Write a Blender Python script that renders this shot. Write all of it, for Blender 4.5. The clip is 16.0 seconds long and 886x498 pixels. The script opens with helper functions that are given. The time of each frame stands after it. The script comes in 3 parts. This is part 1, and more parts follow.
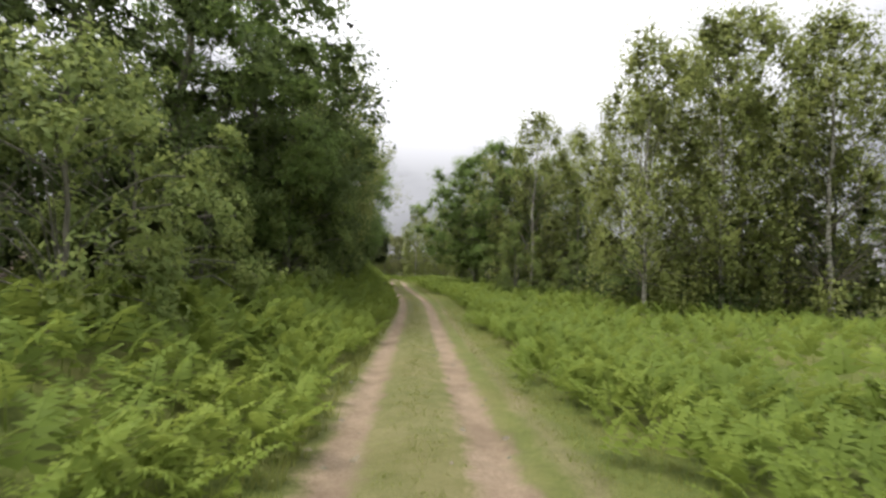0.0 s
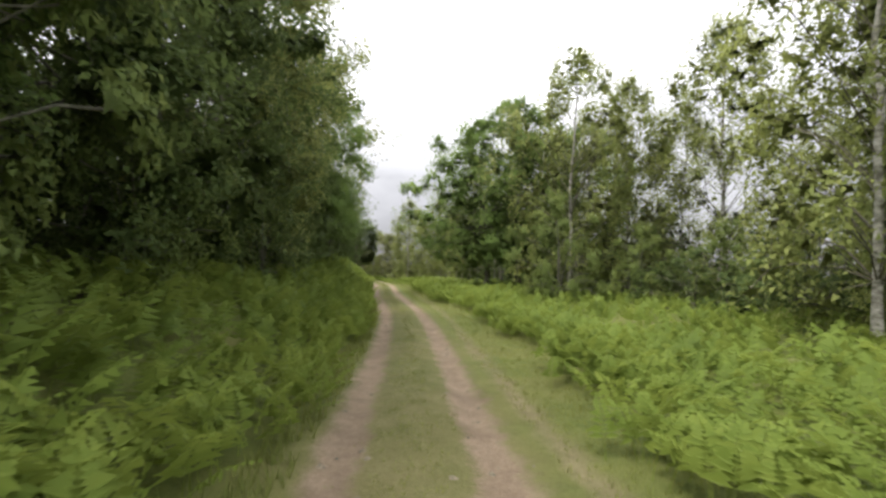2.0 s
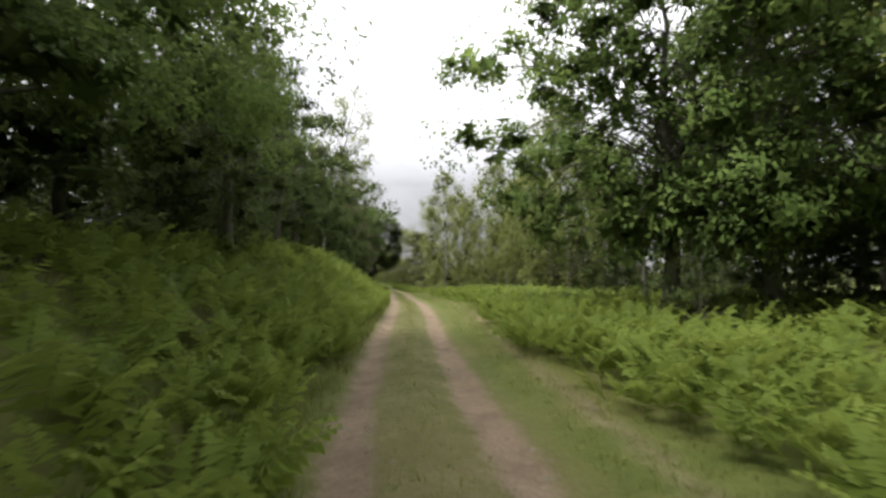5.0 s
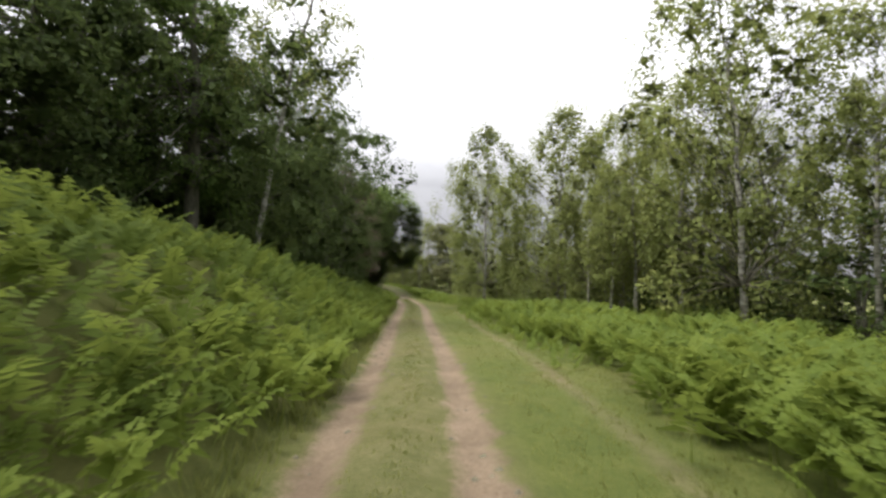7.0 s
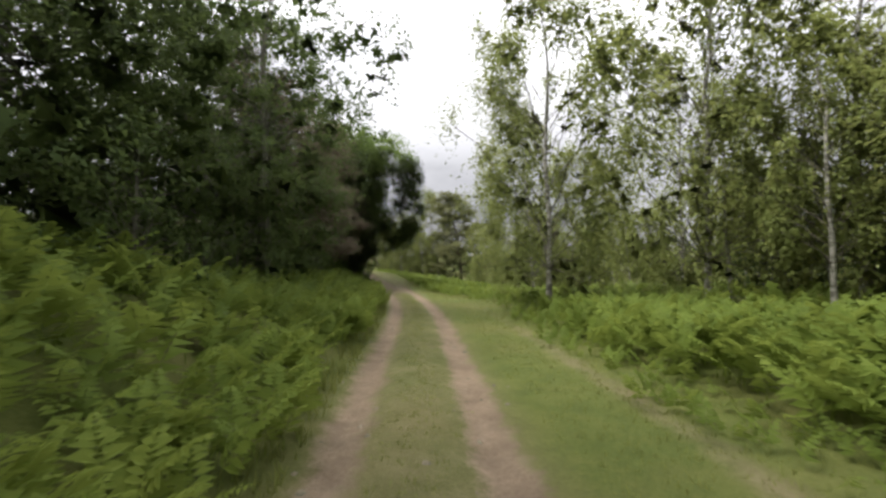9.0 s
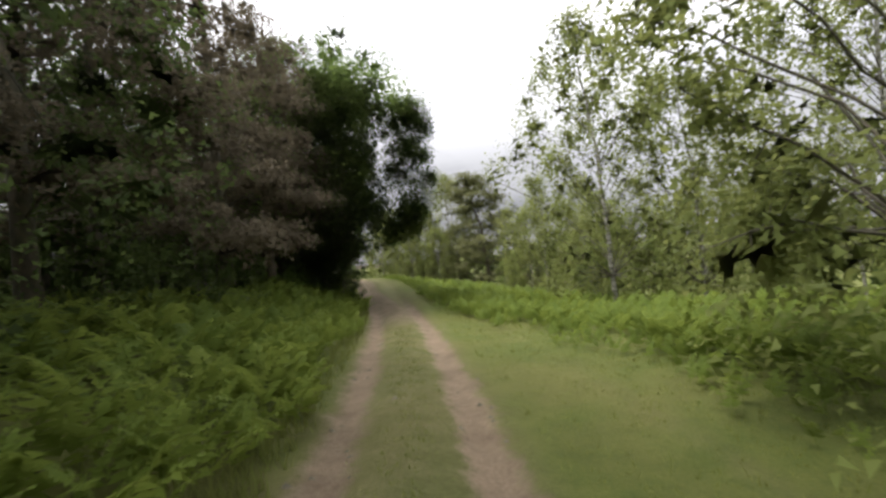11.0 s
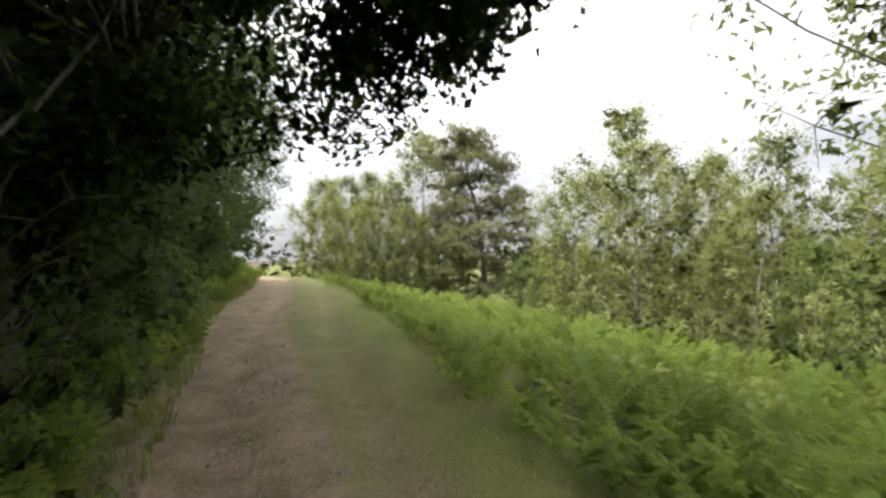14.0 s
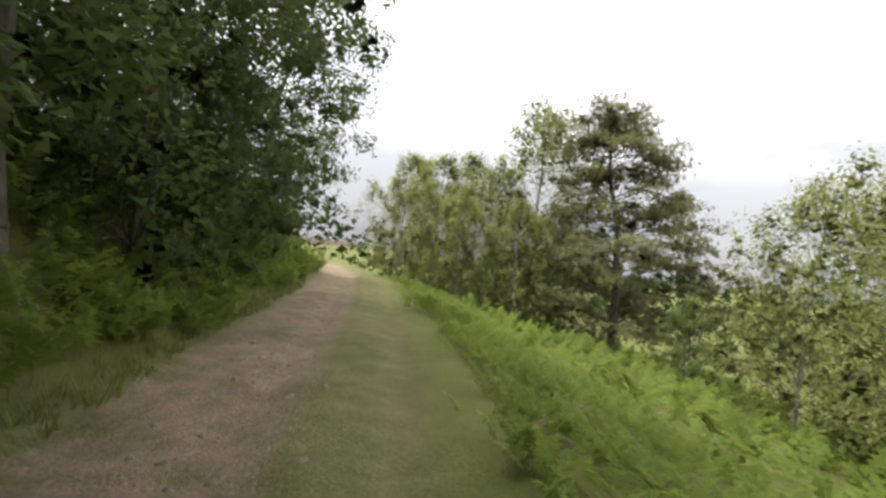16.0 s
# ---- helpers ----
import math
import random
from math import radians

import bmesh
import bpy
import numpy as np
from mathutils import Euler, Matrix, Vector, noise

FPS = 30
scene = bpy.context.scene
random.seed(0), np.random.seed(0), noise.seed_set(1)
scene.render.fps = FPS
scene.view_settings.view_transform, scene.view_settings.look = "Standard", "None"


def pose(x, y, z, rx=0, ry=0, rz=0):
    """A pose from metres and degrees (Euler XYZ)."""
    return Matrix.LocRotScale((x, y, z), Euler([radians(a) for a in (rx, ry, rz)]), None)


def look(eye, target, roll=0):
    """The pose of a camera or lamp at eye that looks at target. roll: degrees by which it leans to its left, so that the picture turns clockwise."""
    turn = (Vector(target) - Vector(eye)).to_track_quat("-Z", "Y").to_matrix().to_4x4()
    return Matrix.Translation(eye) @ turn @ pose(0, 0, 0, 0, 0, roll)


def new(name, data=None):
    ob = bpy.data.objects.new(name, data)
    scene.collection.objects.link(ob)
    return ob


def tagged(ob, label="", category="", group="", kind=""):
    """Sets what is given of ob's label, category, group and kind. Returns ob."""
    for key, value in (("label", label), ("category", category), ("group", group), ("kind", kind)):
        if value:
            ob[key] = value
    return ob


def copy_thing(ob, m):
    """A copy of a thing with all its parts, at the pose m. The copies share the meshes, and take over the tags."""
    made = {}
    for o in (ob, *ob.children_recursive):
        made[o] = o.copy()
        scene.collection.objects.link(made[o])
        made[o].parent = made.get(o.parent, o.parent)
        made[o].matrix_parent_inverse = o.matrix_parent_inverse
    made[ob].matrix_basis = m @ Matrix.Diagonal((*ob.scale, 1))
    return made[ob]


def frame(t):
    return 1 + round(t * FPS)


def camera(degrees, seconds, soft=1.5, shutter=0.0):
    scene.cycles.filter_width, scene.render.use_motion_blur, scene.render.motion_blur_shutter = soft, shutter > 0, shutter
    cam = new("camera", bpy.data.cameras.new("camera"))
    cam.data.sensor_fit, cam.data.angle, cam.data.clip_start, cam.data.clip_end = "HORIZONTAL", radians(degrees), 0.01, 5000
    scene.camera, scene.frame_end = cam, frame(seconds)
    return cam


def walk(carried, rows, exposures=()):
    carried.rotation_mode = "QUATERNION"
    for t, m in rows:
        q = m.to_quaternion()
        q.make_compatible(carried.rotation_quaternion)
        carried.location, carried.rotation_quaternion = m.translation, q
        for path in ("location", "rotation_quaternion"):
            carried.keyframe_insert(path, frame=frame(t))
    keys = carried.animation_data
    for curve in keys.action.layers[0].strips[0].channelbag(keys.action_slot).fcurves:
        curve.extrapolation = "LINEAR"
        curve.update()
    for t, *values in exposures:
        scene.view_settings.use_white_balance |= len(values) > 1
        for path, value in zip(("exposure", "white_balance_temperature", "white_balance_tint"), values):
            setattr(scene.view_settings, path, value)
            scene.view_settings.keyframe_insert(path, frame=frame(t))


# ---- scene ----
# ---- camera and its way along the track ----
cam = camera(85.0, 16.0, soft=2.7, shutter=0.12)
ROWS = [  # seconds, place, then yaw, pitch and lean in degrees
    (0, 0.00, 0.00, 1.85, -1.34, 1.56, 1.71),
    (0.5, -0.18, 3.57, 1.68, -1.83, 1.71, 1.40),
    (1, -0.25, 7.14, 1.52, -2.04, 1.69, 1.58),
    (1.5, -0.37, 10.80, 1.38, -2.26, 1.77, 1.69),
    (2, -0.47, 14.57, 1.19, -2.26, 1.90, 1.52),
    (2.5, -0.57, 18.53, 1.01, -2.29, 2.19, 1.77),
    (3, -0.74, 22.87, 0.90, -2.33, 2.37, 1.95),
    (3.5, -0.97, 27.36, 0.81, -1.92, 2.55, 2.08),
    (4, -1.25, 32.24, 0.72, -1.02, 2.77, 1.49),
    (4.5, -1.81, 37.26, 0.68, 0.16, 2.47, 1.15),
    (5, -2.42, 42.29, 0.73, 1.15, 2.55, -0.45),
    (5.2, -2.67, 44.27, 0.76, 2.25, 2.69, -0.86),
    (7.3, -4.16, 64.42, 0.77, 4.08, 2.64, 0.96),
    (7.5, -4.42, 66.27, 0.73, 3.86, 2.53, 0.29),
    (8, -5.07, 70.86, 0.62, 3.96, 2.06, -1.61),
    (8.5, -5.64, 75.32, 0.44, 4.07, 0.64, -2.99),
    (9, -6.22, 79.42, 0.33, 4.08, 0.63, -2.06),
    (9.2, -6.48, 80.93, 0.29, 4.21, 0.45, -1.96),
    (11.3, -8.22, 96.71, -0.04, 6.02, 0.98, -5.74),
    (11.5, -8.54, 98.20, -0.07, 5.92, 0.81, -5.92),
    (12, -9.39, 101.92, -0.15, 5.93, 2.15, -5.80),
    (12.5, -10.20, 105.40, -0.23, 5.84, 2.22, -5.09),
    (13, -10.87, 108.66, -0.30, 5.32, 1.54, -4.08),
    (13.5, -11.47, 111.79, -0.41, 2.55, 0.31, -5.08),
    (14, -12.26, 114.74, -0.45, -0.52, 1.06, -0.76),
    (14.5, -12.91, 117.42, -0.42, -1.27, 1.39, 4.34),
    (15, -13.55, 119.75, -0.32, -0.30, 1.06, 7.66),
    (15.5, -14.03, 121.80, -0.17, 3.47, 0.66, 7.79),
    (16, -14.48, 123.70, 0.01, 8.75, 0.50, 7.48),
]
walk(cam, [(t, pose(x, y, z, 90 + pitch, 0, yaw) @ pose(0, 0, 0, 0, 0, lean)) for t, x, y, z, yaw, pitch, lean in ROWS], [(0, 0.85, 6400, 13), (2, 1.15, 6400, 13), (3, 1.12, 6400, 13), (4.6, 0.98, 6400, 13), (9, 0.9, 6400, 13), (11.5, 1.0, 6400, 13), (12.5, 1.25, 6400, 13), (13.3, 1.5, 6400, 13), (14.3, 1.45, 6400, 13), (16, 1.15, 6400, 13)])

# ---- sky and sun ----
SUN_ELEVATION, SUN_AZIMUTH = 66.0, 248.0
world = bpy.data.worlds.new("world")
scene.world = world
world.use_nodes = True
wn, wl = world.node_tree.nodes, world.node_tree.links
wn.clear()
w_out = wn.new("ShaderNodeOutputWorld")
w_sky = wn.new("ShaderNodeTexSky")
w_sky.sky_type, w_sky.sun_disc = "NISHITA", False
w_sky.sun_elevation, w_sky.sun_rotation = radians(SUN_ELEVATION), radians(SUN_AZIMUTH)
w_geo = wn.new("ShaderNodeTexCoord")
w_map = wn.new("ShaderNodeMapping")
w_map.inputs["Scale"].default_value = (1.6, 1.6, 4.2)
w_noise = wn.new("ShaderNodeTexNoise")
w_noise.inputs["Scale"].default_value, w_noise.inputs["Detail"].default_value = 1.3, 6.0
w_ramp = wn.new("ShaderNodeValToRGB")
w_ramp.color_ramp.elements[0].position, w_ramp.color_ramp.elements[0].color = 0.30, (0.5, 0.505, 0.52, 1)
w_ramp.color_ramp.elements[1].position, w_ramp.color_ramp.elements[1].color = 0.52, (1.0, 1.0, 1.0, 1)
w_cloud = wn.new("ShaderNodeBackground")
w_cloud.inputs["Strength"].default_value = 1.35
w_clear = wn.new("ShaderNodeBackground")
w_clear.inputs["Strength"].default_value = 0.12
w_mix = wn.new("ShaderNodeMixShader")
w_mix.inputs[0].default_value = 0.96
wl.new(w_geo.outputs["Generated"], w_map.inputs["Vector"])
wl.new(w_map.outputs["Vector"], w_noise.inputs["Vector"])
wl.new(w_noise.outputs["Fac"], w_ramp.inputs["Fac"])
w_sep = wn.new("ShaderNodeSeparateXYZ")
w_rise = wn.new("ShaderNodeValToRGB")
w_rise.color_ramp.elements[0].position, w_rise.color_ramp.elements[0].color = 0.0, (0.20, 0.20, 0.205, 1)
w_rise.color_ramp.elements[1].position, w_rise.color_ramp.elements[1].color = 0.62, (1.0, 1.0, 1.0, 1)
for at, grey in ((0.18, 0.30), (0.36, 0.72)):
    stop = w_rise.color_ramp.elements.new(at)
    stop.color = (grey, grey, grey * 1.01, 1)
w_dim = wn.new("ShaderNodeVectorMath")
w_dim.operation = "MULTIPLY"
wl.new(w_geo.outputs["Generated"], w_sep.inputs[0])
wl.new(w_sep.outputs[2], w_rise.inputs[0])
wl.new(w_ramp.outputs["Color"], w_dim.inputs[0])
wl.new(w_rise.outputs[0], w_dim.inputs[1])
wl.new(w_dim.outputs[0], w_cloud.inputs["Color"])
wl.new(w_sky.outputs["Color"], w_clear.inputs["Color"])
wl.new(w_clear.outputs["Background"], w_mix.inputs[1])
wl.new(w_cloud.outputs["Background"], w_mix.inputs[2])
wl.new(w_mix.outputs["Shader"], w_out.inputs["Surface"])

sun = new("sun", bpy.data.lights.new("sun", "SUN"))
sun.data.energy, sun.data.angle, sun.data.color = 2.7, radians(22), (1.0, 0.95, 0.86)
sun_from = Vector((math.sin(radians(SUN_AZIMUTH)) * math.cos(radians(SUN_ELEVATION)), math.cos(radians(SUN_AZIMUTH)) * math.cos(radians(SUN_ELEVATION)), math.sin(radians(SUN_ELEVATION))))
sun.matrix_world = look(sun_from * 50, (0, 0, 0))


# ---- materials ----
def nodes_of(name):
    m = bpy.data.materials.new(name)
    m.use_nodes = True
    n, l = m.node_tree.nodes, m.node_tree.links
    n.clear()
    return m, n, l


def noise_node(n, l, scale, detail=4.0, rough=0.6, vector=None):
    t = n.new("ShaderNodeTexNoise")
    t.inputs["Scale"].default_value, t.inputs["Detail"].default_value, t.inputs["Roughness"].default_value = scale, detail, rough
    if vector is not None:
        l.new(vector, t.inputs["Vector"])
    return t.outputs["Fac"]


def ramp_node(n, l, fac, stops):
    r = n.new("ShaderNodeValToRGB")
    while len(r.color_ramp.elements) < len(stops):
        r.color_ramp.elements.new(0.5)
    for e, (p, c) in zip(r.color_ramp.elements, stops):
        e.position, e.color = p, (*c, 1) if len(c) == 3 else c
    l.new(fac, r.inputs["Fac"])
    return r.outputs["Color"]


def mix_node(n, l, fac, a, b, kind="MIX"):
    m = n.new("ShaderNodeMix")
    m.data_type, m.blend_type = "RGBA", kind
    for key, v in ((0, fac), (6, a), (7, b)):
        if hasattr(v, "links"):
            l.new(v, m.inputs[key])
        else:
            m.inputs[key].default_value = v if key == 0 else (*v, 1)
    return m.outputs[2]


def maths(n, l, op, a, b=0.0, c=0.0):
    m = n.new("ShaderNodeMath")
    m.operation = op
    for key, v in ((0, a), (1, b), (2, c)):
        if hasattr(v, "links"):
            l.new(v, m.inputs[key])
        else:
            m.inputs[key].default_value = v
    return m.outputs[0]


def leaf_material(name, dark, mid, light, sheer=0.5, gloss=0.10, rough=0.62, each=0.24):
    """A leaf that lets light through, with colour that wanders from leaf to leaf and over the crown."""
    m, n, l = nodes_of(name)
    geo, obj, tc = n.new("ShaderNodeNewGeometry"), n.new("ShaderNodeObjectInfo"), n.new("ShaderNodeTexCoord")
    broad = noise_node(n, l, 0.55, 3.0, vector=tc.outputs["Object"])
    fac = maths(n, l, "MULTIPLY_ADD", geo.outputs["Random Per Island"], each, maths(n, l, "MULTIPLY_ADD", broad, 0.8, 0.05 - each / 2))
    fac = maths(n, l, "MULTIPLY_ADD", maths(n, l, "SUBTRACT", obj.outputs["Random"], 0.5), 0.22, fac)
    col = ramp_node(n, l, fac, [(0.1, dark), (0.5, mid), (0.92, light)])
    p, t, x, o = n.new("ShaderNodeBsdfPrincipled"), n.new("ShaderNodeBsdfTranslucent"), n.new("ShaderNodeMixShader"), n.new("ShaderNodeOutputMaterial")
    p.inputs["Roughness"].default_value = rough
    p.inputs["Specular IOR Level"].default_value = gloss
    l.new(col, p.inputs["Base Color"])
    l.new(mix_node(n, l, 0.5, col, light), t.inputs["Color"])
    x.inputs[0].default_value = sheer
    l.new(p.outputs[0], x.inputs[1])
    l.new(t.outputs[0], x.inputs[2])
    l.new(x.outputs[0], o.inputs["Surface"])
    return m


def bark_material(name, dark, light, scale, stretch, low=0.4, high=0.62, bump=0.5):
    m, n, l = nodes_of(name)
    tc, mp = n.new("ShaderNodeTexCoord"), n.new("ShaderNodeMapping")
    mp.inputs["Scale"].default_value = (1, 1, stretch)
    l.new(tc.outputs["Object"], mp.inputs["Vector"])
    f = noise_node(n, l, scale, 6.0, 0.65, mp.outputs["Vector"])
    g = noise_node(n, l, 1.1, 3.0, 0.5, tc.outputs["Object"])
    col = ramp_node(n, l, f, [(low, dark), (high, light)])
    col = mix_node(n, l, maths(n, l, "MULTIPLY", g, 0.55), col, (0.10, 0.12, 0.06))
    p, o, b = n.new("ShaderNodeBsdfPrincipled"), n.new("ShaderNodeOutputMaterial"), n.new("ShaderNodeBump")
    b.inputs["Strength"].default_value, b.inputs["Distance"].default_value = bump, 0.03
    l.new(f, b.inputs["Height"])
    l.new(b.outputs[0], p.inputs["Normal"])
    l.new(col, p.inputs["Base Color"])
    p.inputs["Roughness"].default_value = 0.88
    l.new(p.outputs[0], o.inputs["Surface"])
    return m


M_BIRCH_LEAF = leaf_material("birch_leaf", (0.092, 0.120, 0.034), (0.182, 0.218, 0.064), (0.320, 0.340, 0.112))
M_OAK_LEAF = leaf_material("oak_leaf", (0.056, 0.098, 0.024), (0.130, 0.200, 0.050), (0.240, 0.312, 0.086))
# Broadleaf green made darker, so the colour carries the wood's shade.
M_SHADED_LEAF = leaf_material("shade_leaf", (0.036, 0.057, 0.018), (0.072, 0.106, 0.031), (0.140, 0.180, 0.056))
M_PINE_NEEDLE = leaf_material("pine_needle", (0.066, 0.076, 0.034), (0.138, 0.148, 0.064), (0.235, 0.235, 0.105), 0.45, 0.05)
M_DEAD_NEEDLE = leaf_material("dead_needle", (0.062, 0.051, 0.034), (0.120, 0.100, 0.066), (0.190, 0.160, 0.105), 0.45, 0.05)
M_SHRUB_LEAF = leaf_material("shrub_leaf", (0.066, 0.098, 0.027), (0.138, 0.185, 0.052), (0.27, 0.305, 0.095))
M_BRACKEN = leaf_material("bracken_frond", (0.058, 0.092, 0.018), (0.134, 0.186, 0.034), (0.250, 0.296, 0.060), 0.48, 0.10, 0.6, 0.16)
M_GRASS = leaf_material("grass_blade", (0.092, 0.122, 0.030), (0.165, 0.192, 0.050), (0.27, 0.27, 0.095), 0.5)
M_BIRCH_BARK = bark_material("birch_bark", (0.09, 0.078, 0.065), (0.46, 0.44, 0.40), 3.0, 2.6)
M_OAK_BARK = bark_material("oak_bark", (0.034, 0.028, 0.022), (0.125, 0.108, 0.088), 9.0, 0.3)
M_TWIG_BARK = bark_material("twig_bark", (0.050, 0.038, 0.030), (0.15, 0.12, 0.10), 9.0, 1.0)
M_PINE_BARK = bark_material("pine_bark", (0.034, 0.024, 0.019), (0.100, 0.068, 0.050), 6.0, 0.5)

M_STONE = bark_material("stone", (0.07, 0.053, 0.036), (0.19, 0.145, 0.10), 14.0, 1.0)


# ---- the lie of the land ----
WAY_Y = [-60, 0, 7, 14, 21.3, 25.1, 29.3, 33.5, 38.3, 43.2, 48.6, 55, 64.4, 73.3, 77.8, 85.4, 96.7, 104.4, 108.7, 117.4, 123.7, 135, 150, 170, 200, 260]
WAY_X = [1.8, 0.0, -0.22, -0.41, -0.61, -0.70, -0.84, -1.08, -1.50, -2.18, -2.97, -3.65, -4.4, -5.38, -6.05, -7.12, -8.45, -9.85, -10.8, -12.8, -14.5, -17.6, -22.6, -33.0, -52.0, -98.0]
BED_Y = [-60, 0, 14.6, 27.4, 44.3, 64.4, 80.9, 96.7, 108.7, 117.4, 123.7, 135, 150, 170, 200, 260]
BED_Z = [0.3, 0.0, -0.62, -1.02, -1.08, -1.08, -1.52, -1.88, -2.12, -2.24, -1.86, -1.7, -1.8, -2.2, -3.0, -4.0]
SIDE_Y = [-60, 0, 30, 70, 84, 96, 104, 112, 118, 122, 128, 140, 200]
BANK = [0.6, 0.9, 1.5, 2.4, 1.7, 1.0, 0.95, 0.95, 1.2, 1.9, 2.5, 2.4, 0.8]
FALL = [0.0, 0.0, 0.0, 0.0, 0.0, 0.0, 0.01, 0.06, 0.14, 0.19, 0.23, 0.23, 0.16]
LEAN = [0.0, 1.0, 1.0, 0.0, -1.2, -2.5, -3.0, -2.5, 2.0, 4.5, 4.0, 1.0, 0.0]
FOOT = [-1.2, -1.2, -1.2, -1.2, -1.2, -1.25, -1.3, -1.3, -1.35, -1.9, -3.0, -2.6, -2.0]
SHIFT = [0.0, 0.0, 0.0, 0.0, 0.0, 0.0, 0.0, -0.05, -0.25, -0.45, -0.5, -0.4, 0.0]
EDGE_Y = [-60, 0, 20, 33, 44, 52, 62, 76, 86, 93, 99, 106, 113, 118, 122, 128, 140, 200]
EDGE = [2.6, 2.6, 2.7, 3.4, 3.0, 2.6, 3.2, 4.8, 4.2, 4.1, 5.6, 5.2, 2.9, 2.5, 1.9, 1.55, 1.6, 2.2]


def smooth(v, xs, ys):
    """A curve through the table, rounded over a few metres."""
    v = np.asarray(v, float)
    return sum(np.interp(v + d, xs, ys) * w for d, w in ((-5, 1), (-2.5, 2), (0, 3), (2.5, 2), (5, 1))) / 9


def way_x(y):
    return smooth(y, WAY_Y, WAY_X)


def ease(a, b, v):
    k = np.clip((v - a) / (b - a), 0, 1)
    return k * k * (3 - 2 * k)


def waves(x, y):
    return (np.sin(0.61 * x + 1.3 * np.sin(0.23 * y)) * 0.5 + np.sin(0.43 * y + 0.9 * np.sin(0.31 * x) + 2.0) * 0.5
            + 0.4 * np.sin(1.7 * x + 0.8 * y + 1.0) * np.sin(1.3 * y - 0.5 * x))


def ground_z(x, y):
    x, y = np.asarray(x, float), np.asarray(y, float)
    u = x - way_x(y)
    z = smooth(y, BED_Y, BED_Z)
    z = z + np.tan(np.radians(smooth(y, SIDE_Y, LEAN))) * np.clip(u, -2.2, 2.6)
    z = z + smooth(y, SIDE_Y, BANK) * (ease(0, -3.8, u - smooth(y, SIDE_Y, FOOT)) + 0.5 * ease(-5, -16, u))
    z = z - smooth(y, SIDE_Y, FALL) * 24 * (1 - np.exp(-np.maximum(u - 1.6, 0) / 18))
    z = z + 0.10 * waves(x, y) * ease(1.6, 4.5, np.abs(u - 0.28))
    u = u - smooth(y, SIDE_Y, SHIFT)
    wander = 0.07 * np.sin(0.35 * y) + 0.04 * np.sin(1.1 * y + 1)
    for c, deep in ((-0.74, 0.075), (0.86, 0.085)):
        z = z - deep * np.exp(-((u - c - wander) / 0.24) ** 2) * (0.75 + 0.25 * np.sin(0.9 * y + c))
    z = z + 0.05 * np.exp(-((u - 0.06 - wander) / 0.38) ** 2)
    z = z + 0.035 * waves(3.1 * x, 2.2 * y) * ease(112, 120, y) * ease(160, 145, y) * np.exp(-((u + 1.0) / 1.3) ** 2)
    return z


def raw_mesh(name, verts, faces, material, smooth_shade=False, uv=None, gaze=None):
    """One mesh from arrays; every face has the same number of corners."""
    verts, faces = np.asarray(verts, np.float32).reshape(-1, 3), np.asarray(faces, np.int32)
    me = bpy.data.meshes.new(name)
    k = faces.shape[1]
    me.vertices.add(len(verts))
    me.vertices.foreach_set("co", verts.ravel())
    me.loops.add(faces.size)
    me.loops.foreach_set("vertex_index", faces.ravel())
    me.polygons.add(len(faces))
    me.polygons.foreach_set("loop_start", np.arange(0, faces.size, k, dtype=np.int32))
    me.polygons.foreach_set("loop_total", np.full(len(faces), k, np.int32))
    me.polygons.foreach_set("use_smooth", np.full(len(faces), smooth_shade))
    if uv is not None:
        layer = me.uv_layers.new(name="lie")
        layer.data.foreach_set("uv", np.asarray(uv, np.float32)[faces.ravel()].ravel())
    me.materials.append(material)
    me.update(calc_edges=True)
    if gaze is not None:
        me.normals_split_custom_set_from_vertices(gaze.tolist())
    return me


